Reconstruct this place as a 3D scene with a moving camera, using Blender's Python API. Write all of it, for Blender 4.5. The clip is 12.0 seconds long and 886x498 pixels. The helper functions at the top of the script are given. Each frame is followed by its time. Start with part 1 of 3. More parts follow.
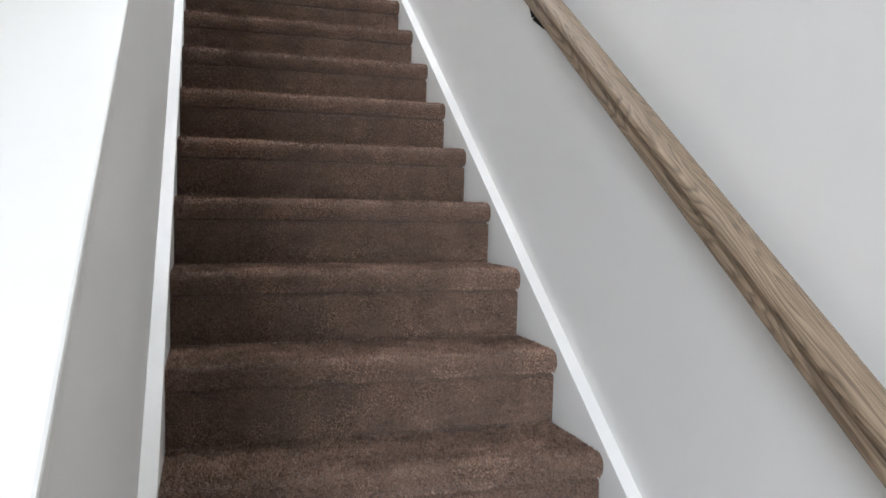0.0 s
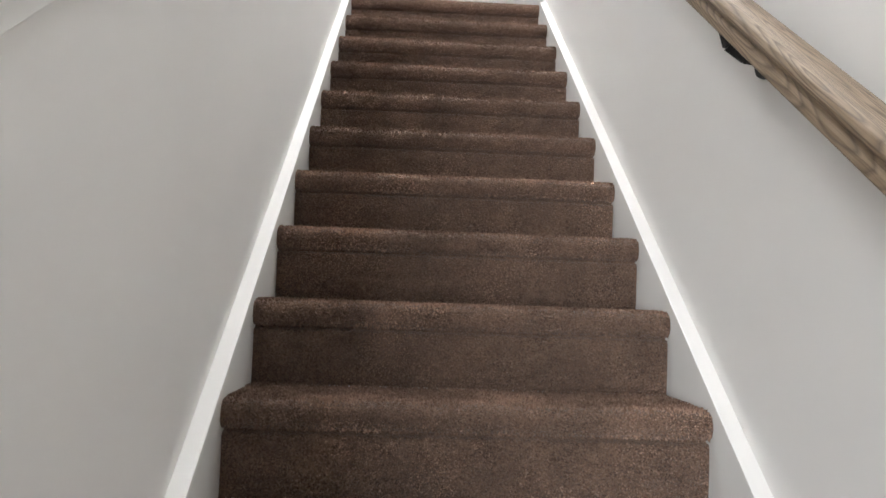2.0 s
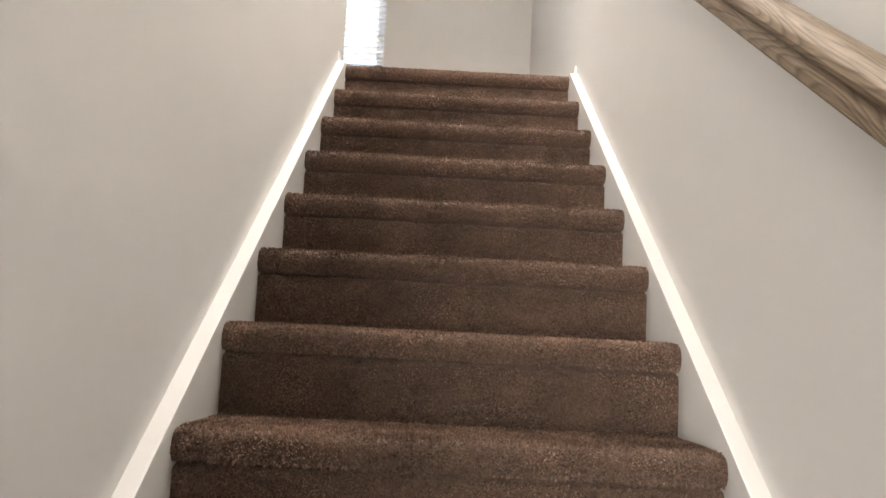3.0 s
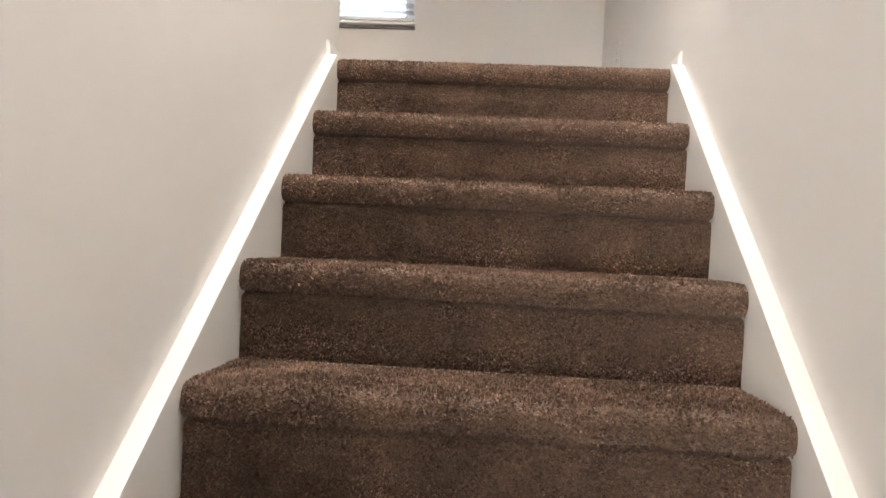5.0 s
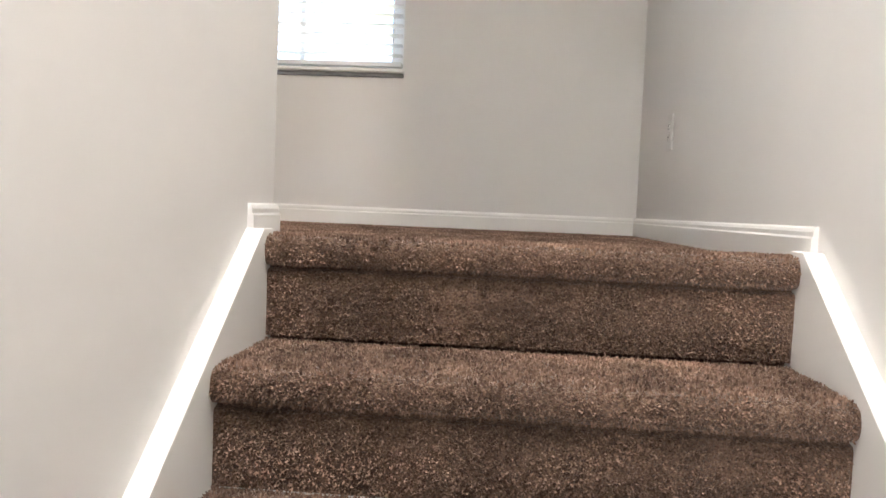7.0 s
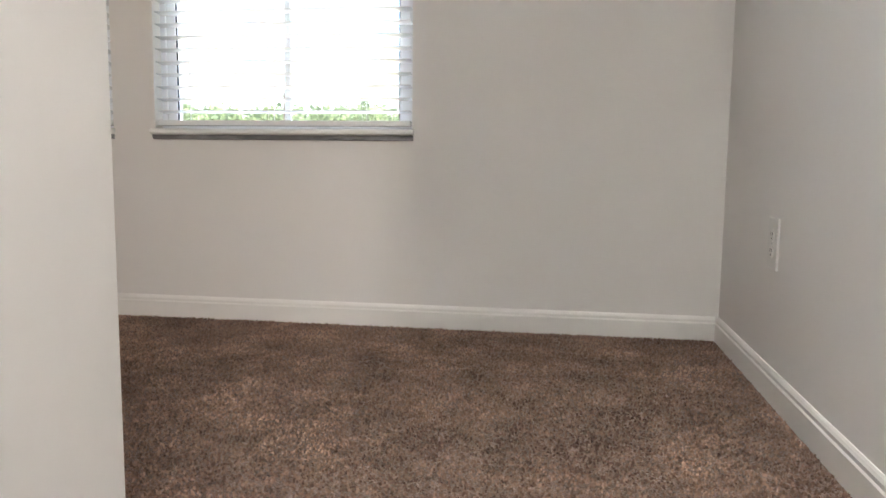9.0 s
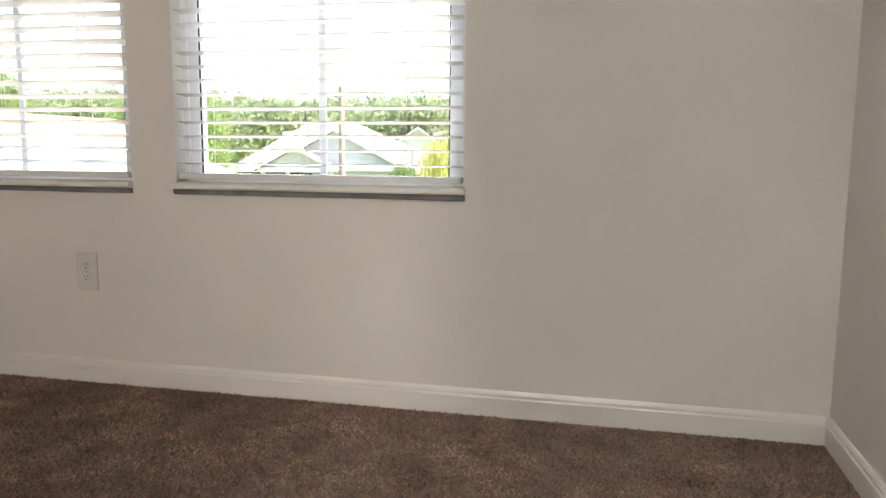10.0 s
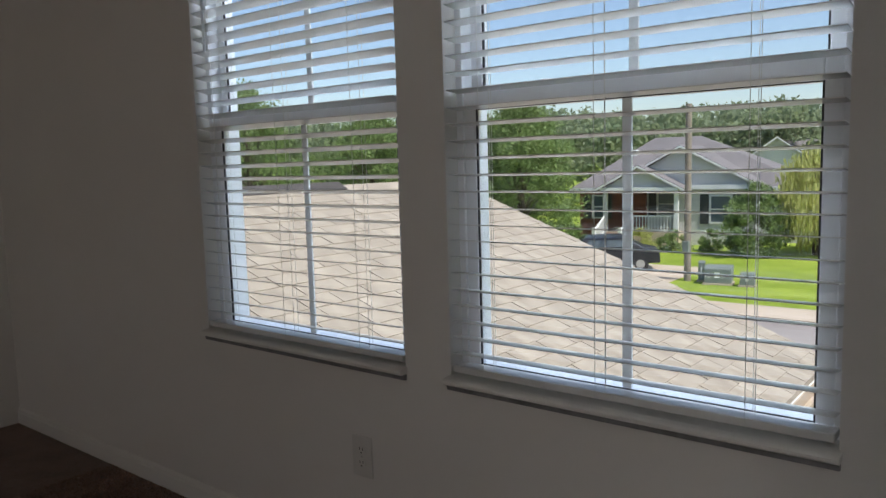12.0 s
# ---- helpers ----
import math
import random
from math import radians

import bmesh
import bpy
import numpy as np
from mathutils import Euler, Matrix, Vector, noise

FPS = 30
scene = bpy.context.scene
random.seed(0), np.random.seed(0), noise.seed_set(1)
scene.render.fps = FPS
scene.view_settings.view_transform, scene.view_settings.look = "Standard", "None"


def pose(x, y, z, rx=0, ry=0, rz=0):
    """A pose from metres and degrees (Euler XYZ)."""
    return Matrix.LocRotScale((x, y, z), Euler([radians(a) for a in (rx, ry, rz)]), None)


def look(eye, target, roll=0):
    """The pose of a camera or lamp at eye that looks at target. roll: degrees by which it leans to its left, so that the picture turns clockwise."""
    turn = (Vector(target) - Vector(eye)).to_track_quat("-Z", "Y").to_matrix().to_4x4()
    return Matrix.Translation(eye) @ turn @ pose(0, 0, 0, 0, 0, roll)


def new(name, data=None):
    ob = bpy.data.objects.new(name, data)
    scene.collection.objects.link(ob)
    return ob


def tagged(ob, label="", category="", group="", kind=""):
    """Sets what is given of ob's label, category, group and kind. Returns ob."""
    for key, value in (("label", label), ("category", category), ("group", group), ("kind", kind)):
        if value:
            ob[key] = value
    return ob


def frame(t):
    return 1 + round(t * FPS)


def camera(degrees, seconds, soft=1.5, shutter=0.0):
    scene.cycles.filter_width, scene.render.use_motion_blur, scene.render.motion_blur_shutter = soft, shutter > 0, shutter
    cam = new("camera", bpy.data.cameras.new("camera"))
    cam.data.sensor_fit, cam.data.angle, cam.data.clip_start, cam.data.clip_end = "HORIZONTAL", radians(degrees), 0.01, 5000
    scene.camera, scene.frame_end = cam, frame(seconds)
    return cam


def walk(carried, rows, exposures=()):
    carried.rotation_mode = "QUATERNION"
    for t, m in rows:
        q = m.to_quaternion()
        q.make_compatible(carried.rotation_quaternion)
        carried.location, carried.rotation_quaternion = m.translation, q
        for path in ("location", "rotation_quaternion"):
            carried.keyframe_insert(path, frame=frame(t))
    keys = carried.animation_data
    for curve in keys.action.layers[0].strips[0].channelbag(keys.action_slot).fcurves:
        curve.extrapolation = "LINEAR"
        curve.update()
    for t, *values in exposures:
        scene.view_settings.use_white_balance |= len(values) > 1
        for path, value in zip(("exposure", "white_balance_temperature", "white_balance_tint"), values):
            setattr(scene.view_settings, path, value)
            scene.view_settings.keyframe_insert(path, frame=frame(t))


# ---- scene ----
cam = camera(61.1, 12.0)
PATH = [
    (0, (-0.390, -1.497, 1.321), (0.212, 0.407, 1.208), 1.1),
    (0.5, (-0.378, -1.474, 1.313), (0.186, 0.481, 1.206), 1.0),
    (1, (-0.373, -1.451, 1.309), (0.067, 0.499, 1.234), 1.5),
    (1.5, (-0.158, -1.255, 1.341), (0.063, 0.735, 1.370), -0.7),
    (1.7, (-0.093, -1.118, 1.371), (0.025, 0.877, 1.452), -1.2),
    (2, (-0.124, -0.966, 1.349), (-0.042, 1.028, 1.479), 2.0),
    (2.5, (-0.058, -0.572, 1.548), (-0.028, 1.408, 1.821), 2.7),
    (2.7, (-0.045, -0.465, 1.601), (-0.015, 1.515, 1.880), 2.8),
    (4.3, (-0.003, 0.274, 2.149), (-0.171, 2.266, 2.202), 2.6),
    (4.5, (0.005, 0.357, 2.211), (-0.141, 2.351, 2.251), 2.7),
    (5, (0.014, 0.588, 2.333), (-0.130, 2.583, 2.319), 2.8),
    (5.5, (-0.032, 0.777, 2.490), (-0.223, 2.767, 2.428), 2.9),
    (6, (-0.058, 1.018, 2.626), (-0.209, 3.010, 2.530), 3.3),
    (6.5, (-0.035, 1.198, 2.794), (-0.195, 3.188, 2.685), 3.1),
    (7, (-0.049, 1.400, 2.916), (-0.197, 3.392, 2.812), 2.4),
    (7.5, (-0.027, 1.571, 3.010), (-0.145, 3.563, 2.876), 2.0),
    (7.7, (-0.011, 1.633, 3.089), (-0.168, 3.622, 2.952), 2.0),
    (9.3, (-0.012, 2.216, 3.435), (-0.365, 4.169, 3.183), 0.6),
    (9.5, (-0.033, 2.283, 3.467), (-0.442, 4.223, 3.206), 0.8),
    (10, (-0.071, 2.473, 3.606), (-0.507, 4.407, 3.343), 0.5),
    (10.5, (-0.062, 2.652, 3.759), (-0.625, 4.555, 3.512), -1.0),
    (11, (-0.119, 2.729, 3.923), (-0.908, 4.554, 3.700), -1.2),
    (11.5, (-0.169, 2.932, 4.037), (-1.182, 4.643, 3.821), -1.3),
    (12, (-0.214, 3.077, 4.042), (-1.456, 4.628, 3.818), -1.6),
]
EXPOSURE = [(0.0, 2.5, 5700, 9), (1.5, 2.55, 5700, 9), (2.0, 2.65, 6000, 10), (2.5, 2.65, 6700, 12), (5.5, 2.6, 6800, 14), (7.7, 2.5, 6400, 12), (9.5, 2.25, 6500, 12), (10.0, 2.15, 6800, 12), (10.5, 1.7, 7300, 14), (11.0, 1.0, 7100, 19), (11.5, 0.27, 6700, 17), (12.0, 0.12, 6200, 12)]
walk(cam, [(t, look(eye, target, roll)) for t, eye, target, roll in PATH], EXPOSURE)

# ---- world, sun and large lights ----
SUN_EL, SUN_AZ = radians(55), radians(97)
world = bpy.data.worlds.new("sky")
scene.world = world
world.use_nodes = True
wn = world.node_tree.nodes
sky = wn.new("ShaderNodeTexSky")
sky.sky_type, sky.sun_disc = "NISHITA", False
sky.sun_elevation, sky.sun_rotation = SUN_EL, SUN_AZ
world.node_tree.links.new(sky.outputs[0], wn["Background"].inputs[0])
wn["Background"].inputs[1].default_value = 0.15

sun = new("sun", bpy.data.lights.new("sun", "SUN"))
sun.data.energy, sun.data.angle, sun.data.color = 5.0, radians(0.5), (1.0, 0.95, 0.87)
sun.matrix_world = look((math.sin(SUN_AZ) * math.cos(SUN_EL) * 40, math.cos(SUN_AZ) * math.cos(SUN_EL) * 40, math.sin(SUN_EL) * 40), (0, 0, 0))


def area_lamp(name, m, w, h, energy, color):
    lamp = new(name, bpy.data.lights.new(name, "AREA"))
    lamp.data.shape, lamp.data.size, lamp.data.size_y = "RECTANGLE", w, h
    lamp.data.energy, lamp.data.color = energy, color
    lamp.matrix_world = m
    return lamp


area_lamp("entry_daylight", look((-1.85, -4.82, 1.40), (0.5, 0.2, 1.4)), 1.5, 1.5, 29, (1.0, 0.97, 0.93))
# added fill lamp out of view above the flight, brightens treads and walls
area_lamp("stairwell_daylight", look((0.0, 1.45, 5.74), (0.10, 1.2, 1.8)), 0.7, 0.7, 17, (1.0, 0.97, 0.94))
area_lamp("window_daylight", look((-1.25, 5.20, 5.38), (0.1, 1.4, 2.9)), 2.2, 0.5, 44, (0.82, 0.91, 1.0))
# added warm fill from behind, evens out the window wall
area_lamp("loft_daylight", look((-1.09, -1.38, 4.35), (-0.9, 4.5, 3.3)), 0.68, 1.4, 11, (1.0, 0.84, 0.69))


# ---- materials ----
def material(name, color, rough=0.6, metal=0.0, spec=0.5):
    m = bpy.data.materials.new(name)
    m.use_nodes = True
    b = m.node_tree.nodes["Principled BSDF"]
    b.inputs["Base Color"].default_value = (*color, 1)
    b.inputs["Roughness"].default_value = rough
    b.inputs["Metallic"].default_value = metal
    b.inputs["Specular IOR Level"].default_value = spec
    return m


def node(m, kind, **values):
    n = m.node_tree.nodes.new(kind)
    for key, v in values.items():
        n.inputs[key.replace("_", " ")].default_value = v
    return n


def link(m, a, b):
    m.node_tree.links.new(a, b)


def bsdf(m):
    return m.node_tree.nodes["Principled BSDF"]


def coords(m, scale=(1, 1, 1), jitter=False, kind="Object"):
    t = m.node_tree.nodes.new("ShaderNodeTexCoord")
    mp = m.node_tree.nodes.new("ShaderNodeMapping")
    mp.inputs["Scale"].default_value = scale
    link(m, t.outputs[kind], mp.inputs["Vector"])
    if jitter:
        o = m.node_tree.nodes.new("ShaderNodeObjectInfo")
        k = m.node_tree.nodes.new("ShaderNodeVectorMath")
        k.operation = "SCALE"
        k.inputs[0].default_value = (37.0, 23.0, 11.0)
        link(m, o.outputs["Random"], k.inputs["Scale"])
        link(m, k.outputs[0], mp.inputs["Location"])
    return mp.outputs["Vector"]


def ramp(m, fac, stops):
    r = m.node_tree.nodes.new("ShaderNodeValToRGB")
    while len(r.color_ramp.elements) < len(stops):
        r.color_ramp.elements.new(0.5)
    for e, (p, c) in zip(r.color_ramp.elements, stops):
        e.position, e.color = p, (*c, 1)
    link(m, fac, r.inputs["Fac"])
    return r.outputs["Color"]


def bump(m, height, strength=0.3, distance=0.01, normal=None):
    b = node(m, "ShaderNodeBump", Strength=strength, Distance=distance)
    link(m, height, b.inputs["Height"])
    if normal:
        link(m, normal, b.inputs["Normal"])
    return b.outputs["Normal"]


def noisy(m, vec, scale, detail=4.0, rough=0.55):
    n = node(m, "ShaderNodeTexNoise", Scale=scale, Detail=detail, Roughness=rough)
    link(m, vec, n.inputs["Vector"])
    return n.outputs["Fac"]


def mottled(name, dark, light, scale, rough=0.6, fine=60.0, fine_bump=0.1, dist=0.003, metal=0.0, jitter=False, spec=0.5):
    m = material(name, light, rough, metal, spec)
    v = coords(m, jitter=jitter)
    link(m, ramp(m, noisy(m, v, scale), [(0.3, dark), (0.7, light)]), bsdf(m).inputs["Base Color"])
    link(m, bump(m, noisy(m, v, fine, 3.0), fine_bump, dist), bsdf(m).inputs["Normal"])
    return m


PAINT = mottled("wall_paint", (0.77, 0.755, 0.73), (0.80, 0.785, 0.76), 1.3, 0.75, 260, 0.10, 0.0012, spec=0.3)
CEIL = mottled("ceiling_paint", (0.78, 0.77, 0.74), (0.82, 0.81, 0.78), 1.0, 0.9, 180, 0.15, 0.002, spec=0.2)
TRIM = mottled("trim_paint", (0.80, 0.79, 0.76), (0.84, 0.83, 0.80), 2.5, 0.35, 90, 0.05, 0.001)
VINYL = mottled("white_vinyl", (0.82, 0.85, 0.88), (0.86, 0.88, 0.90), 3.0, 0.4, 60, 0.02, 0.001)
SLAT = mottled("blind_slat", (0.80, 0.80, 0.79), (0.85, 0.85, 0.83), 6.0, 0.24, 40, 0.03, 0.001)


def glow_through(m, color, amount):
    """Lets part of the light pass through a thin sheet."""
    t = m.node_tree.nodes.new("ShaderNodeBsdfTranslucent")
    t.inputs["Color"].default_value = (*color, 1)
    mix = m.node_tree.nodes.new("ShaderNodeMixShader")
    mix.inputs[0].default_value = amount
    out = m.node_tree.nodes["Material Output"]
    link(m, bsdf(m).outputs[0], mix.inputs[1])
    link(m, t.outputs[0], mix.inputs[2])
    link(m, mix.outputs[0], out.inputs["Surface"])


glow_through(SLAT, (0.8, 0.82, 0.84), 0.06)
# dark grey that paints in the shade of the gap under the sills
SILL_SHADE = mottled("sill_shade", (0.17, 0.17, 0.18), (0.30, 0.30, 0.31), 14.0, 0.85, 60, 0.3, 0.002)
CORD = material("blind_cord", (0.75, 0.75, 0.72), 0.8)
PLATE = mottled("outlet_plastic", (0.68, 0.67, 0.64), (0.72, 0.71, 0.68), 9.0, 0.35, 40, 0.02, 0.0005)
DARK = material("dark_slot", (0.02, 0.02, 0.02), 0.6)
BLACK = mottled("black_metal", (0.012, 0.012, 0.013), (0.022, 0.021, 0.02), 20, 0.42, 300, 0.05, 0.0005, metal=0.4)
GASKET = material("rubber_gasket", (0.03, 0.03, 0.035), 0.6)
STEEL = material("steel_screw", (0.55, 0.55, 0.53), 0.35, 1.0)


def carpet_material():
    m = material("brown_carpet", (0.13, 0.095, 0.075), 0.95, spec=0.1)
    v = coords(m, jitter=True)
    pile = noisy(m, v, 210, 3.0, 0.7)
    tuft = node(m, "ShaderNodeTexVoronoi", Scale=260.0)
    link(m, v, tuft.inputs["Vector"])
    patch = noisy(m, v, 9.0, 5.0, 0.6)
    base = ramp(m, pile, [(0.32, (0.090, 0.056, 0.039)), (0.5, (0.195, 0.124, 0.088)), (0.72, (0.32, 0.215, 0.155))])
    tone = ramp(m, patch, [(0.35, (0.78, 0.77, 0.77)), (0.62, (1.12, 1.1, 1.08))])
    mix = m.node_tree.nodes.new("ShaderNodeMix")
    mix.data_type, mix.blend_type = "RGBA", "MULTIPLY"
    mix.inputs["Factor"].default_value = 1.0
    link(m, base, mix.inputs[6])
    link(m, tone, mix.inputs[7])
    link(m, mix.outputs[2], bsdf(m).inputs["Base Color"])
    n1 = bump(m, tuft.outputs["Distance"], 0.7, 0.004)
    link(m, bump(m, pile, 0.8, 0.006, n1), bsdf(m).inputs["Normal"])
    bsdf(m).inputs["Sheen Weight"].default_value = 0.25
    bsdf(m).inputs["Sheen Roughness"].default_value = 0.5
    return m


CARPET = carpet_material()


def pile_material():
    m = material("carpet_yarn", (0.13, 0.095, 0.075), 0.95, spec=0.08)
    v = coords(m, jitter=True)
    g = m.node_tree.nodes.new("ShaderNodeNewGeometry")
    yarn = ramp(m, g.outputs["Random Per Island"], [(0.0, (0.165, 0.107, 0.079)), (0.45, (0.275, 0.181, 0.135)), (0.8, (0.340, 0.231, 0.176)), (1.0, (0.390, 0.278, 0.218))])
    tone = ramp(m, noisy(m, v, 5.0, 6.0, 0.68), [(0.34, (0.58, 0.56, 0.55)), (0.50, (0.95, 0.94, 0.93)), (0.66, (1.55, 1.52, 1.48))])
    mix = m.node_tree.nodes.new("ShaderNodeMix")
    mix.data_type, mix.blend_type = "RGBA", "MULTIPLY"
    mix.inputs["Factor"].default_value = 1.0
    link(m, yarn, mix.inputs[6])
    link(m, tone, mix.inputs[7])
    link(m, mix.outputs[2], bsdf(m).inputs["Base Color"])
    bsdf(m).inputs["Sheen Weight"].default_value = 0.3
    bsdf(m).inputs["Sheen Roughness"].default_value = 0.45
    bsdf(m).inputs["Sheen Tint"].default_value = (1.0, 0.80, 0.66, 1)
    return m


PILE = pile_material()


def oak_material():
    m = material("grey_oak", (0.34, 0.25, 0.16), 0.6)
    v = coords(m, (1.0, 1.0, 1.0))
    s = m.node_tree.nodes.new("ShaderNodeMapping")
    s.inputs["Scale"].default_value = (1.9, 0.11, 0.8)
    link(m, v, s.inputs["Vector"])
    field = noisy(m, s.outputs["Vector"], 17.0, 1.5, 0.45)
    times = m.node_tree.nodes.new("ShaderNodeMath")
    times.operation = "MULTIPLY"
    times.inputs[1].default_value = 22.0
    link(m, field, times.inputs[0])
    w = m.node_tree.nodes.new("ShaderNodeMath")
    w.operation = "FRACT"
    link(m, times.outputs[0], w.inputs[0])
    f = m.node_tree.nodes.new("ShaderNodeMapping")
    f.inputs["Scale"].default_value = (1.0, 0.03, 1.0)
    link(m, v, f.inputs["Vector"])
    pore = noisy(m, f.outputs["Vector"], 420, 2.0)
    c1 = ramp(m, w.outputs[0], [(0.0, (0.15, 0.107, 0.070)), (0.25, (0.26, 0.190, 0.124)), (0.75, (0.33, 0.247, 0.168)), (1.0, (0.18, 0.130, 0.086))])
    c2 = ramp(m, pore, [(0.35, (0.72, 0.70, 0.68)), (0.55, (1.0, 1.0, 1.0))])
    mix = m.node_tree.nodes.new("ShaderNodeMix")
    mix.data_type, mix.blend_type = "RGBA", "MULTIPLY"
    mix.inputs["Factor"].default_value = 1.0
    link(m, c1, mix.inputs[6])
    link(m, c2, mix.inputs[7])
    link(m, mix.outputs[2], bsdf(m).inputs["Base Color"])
    link(m, bump(m, pore, 0.15, 0.001), bsdf(m).inputs["Normal"])
    return m


OAK = oak_material()


def glass_material():
    m = bpy.data.materials.new("window_glass")
    m.use_nodes = True
    b = bsdf(m)
    b.inputs["Base Color"].default_value = (0.96, 0.98, 0.98, 1)
    b.inputs["Roughness"].default_value = 0.0
    b.inputs["IOR"].default_value = 1.45
    b.inputs["Transmission Weight"].default_value = 1.0
    return m


GLASS = glass_material()
SHINGLE = mottled("asphalt_shingle", (0.28, 0.24, 0.19), (0.43, 0.375, 0.30), 3.0, 0.95, 260, 0.5, 0.003, jitter=True, spec=0.15)
VENT = mottled("ridge_vent", (0.05, 0.045, 0.04), (0.09, 0.08, 0.075), 6, 0.9, 80, 0.3, 0.004)
GRASS = mottled("lawn_grass", (0.17, 0.24, 0.025), (0.29, 0.36, 0.05), 0.6, 0.95, 14, 0.8, 0.05, spec=0.15)
SOIL = mottled("bare_ground", (0.16, 0.12, 0.08), (0.24, 0.19, 0.13), 0.8, 0.95, 12, 0.5, 0.03)
CONCRETE = mottled("pale_concrete", (0.42, 0.34, 0.25), (0.52, 0.43, 0.33), 0.7, 0.9, 20, 0.3, 0.01)
ASPHALT = mottled("sunlit_asphalt", (0.25, 0.22, 0.20), (0.33, 0.29, 0.265), 0.5, 0.9, 40, 0.4, 0.01)
SIDING = mottled("grey_siding", (0.53, 0.53, 0.50), (0.60, 0.60, 0.57), 0.8, 0.6, 12, 0.1, 0.01)
HOUSE_TRIM = mottled("house_white_trim", (0.70, 0.70, 0.68), (0.78, 0.78, 0.75), 2.0, 0.5, 20, 0.1, 0.005)
FAR_ROOF = mottled("far_roof_shingle", (0.145, 0.132, 0.130), (0.21, 0.193, 0.19), 1.2, 0.95, 14, 0.6, 0.02)
BRICK = mottled("red_brick", (0.17, 0.06, 0.04), (0.27, 0.10, 0.065), 3.0, 0.9, 10, 0.5, 0.01)
SHUTTER = material("dark_shutter", (0.025, 0.03, 0.03), 0.6)
PANE_FAR = material("far_window_pane", (0.10, 0.13, 0.15), 0.12)
BARK = mottled("tree_bark", (0.07, 0.05, 0.035), (0.14, 0.105, 0.075), 4.0, 0.95, 20, 0.8, 0.03)
POLE = mottled("weathered_pole", (0.19, 0.16, 0.125), (0.29, 0.25, 0.20), 3.0, 0.9, 40, 0.3, 0.01)
UTILITY = mottled("grey_green_enamel", (0.14, 0.165, 0.15), (0.20, 0.225, 0.205), 3.0, 0.6, 30, 0.1, 0.004)
CARPAINT = material("dark_car_paint", (0.02, 0.022, 0.028), 0.25)
TYRE = material("tyre_rubber", (0.015, 0.015, 0.015), 0.8)


def leaf_material(name, dark, light):
    m = material(name, light, 0.6, spec=0.3)
    g = m.node_tree.nodes.new("ShaderNodeNewGeometry")
    link(m, ramp(m, g.outputs["Random Per Island"], [(0.0, dark), (1.0, light)]), bsdf(m).inputs["Base Color"])
    glow_through(m, [1.6 * c for c in light], 0.35)
    return m


LEAF = leaf_material("oak_leaf", (0.09, 0.145, 0.045), (0.22, 0.29, 0.10))
# woods' green lightened and greyed: distance haze painted into the leaf colour
LEAF_HAZE = leaf_material("hazed_wood_leaf", (0.12, 0.16, 0.085), (0.25, 0.29, 0.16))
LEAF_LIME = leaf_material("willow_leaf", (0.27, 0.29, 0.08), (0.46, 0.46, 0.17))


# ---- mesh helpers ----
def finish(name, bm, mat, parent=None, label="", smooth=False, bevel=0.0, segments=2):
    me = bpy.data.meshes.new(name)
    bmesh.ops.recalc_face_normals(bm, faces=bm.faces)
    bm.to_mesh(me)
    bm.free()
    for p in me.polygons:
        p.use_smooth = smooth
    if mat:
        me.materials.append(mat)
    ob = new(name, me)
    if bevel:
        b = ob.modifiers.new("bevel", "BEVEL")
        b.width, b.segments, b.limit_method = bevel, segments, "ANGLE"
    if parent:
        ob.parent = parent
    if label:
        tagged(ob, label)
    return ob


def part(name, bm, mat, parent, label="", **kw):
    return finish(name, bm, mat, parent, label, **kw)


def empty(name, at=(0, 0, 0), turn=0.0):
    e = new(name)
    e.empty_display_size = 0.1
    e.matrix_world = pose(*at, 0, 0, turn)
    return e


def box(bm, x0, x1, y0, y1, z0, z1):
    v = [bm.verts.new((x, y, z)) for x in (x0, x1) for y in (y0, y1) for z in (z0, z1)]
    for f in ((0, 1, 3, 2), (4, 6, 7, 5), (0, 4, 5, 1), (2, 3, 7, 6), (0, 2, 6, 4), (1, 5, 7, 3)):
        bm.faces.new([v[i] for i in f])
    return bm


def boxes(*rows):
    bm = bmesh.new()
    for r in rows:
        box(bm, *r)
    return bm


def prism(profile, axis, a, b):
    """A profile of (p, q) pairs drawn along an axis from a to b. axis x: (y, z); y: (x, z); z: (x, y)."""
    bm = bmesh.new()

    def at(p, q, s):
        return {"x": (s, p, q), "y": (p, s, q), "z": (p, q, s)}[axis]
    lo = [bm.verts.new(at(p, q, a)) for p, q in profile]
    hi = [bm.verts.new(at(p, q, b)) for p, q in profile]
    n = len(profile)
    bm.faces.new(lo)
    bm.faces.new(hi[::-1])
    for i in range(n):
        bm.faces.new((lo[i], lo[(i + 1) % n], hi[(i + 1) % n], hi[i]))
    return bm


def cylinder(bm, a, b, r0, r1=None, n=10):
    a, b = Vector(a), Vector(b)
    r1 = r0 if r1 is None else r1
    q = (b - a).to_track_quat("Z", "Y").to_matrix()
    rings = []
    for c, r in ((a, r0), (b, r1)):
        rings.append([bm.verts.new(c + q @ Vector((r * math.cos(2 * math.pi * i / n), r * math.sin(2 * math.pi * i / n), 0))) for i in range(n)])
    for i in range(n):
        bm.faces.new((rings[0][i], rings[0][(i + 1) % n], rings[1][(i + 1) % n], rings[1][i]))
    bm.faces.new(rings[0][::-1])
    bm.faces.new(rings[1])
    return bm


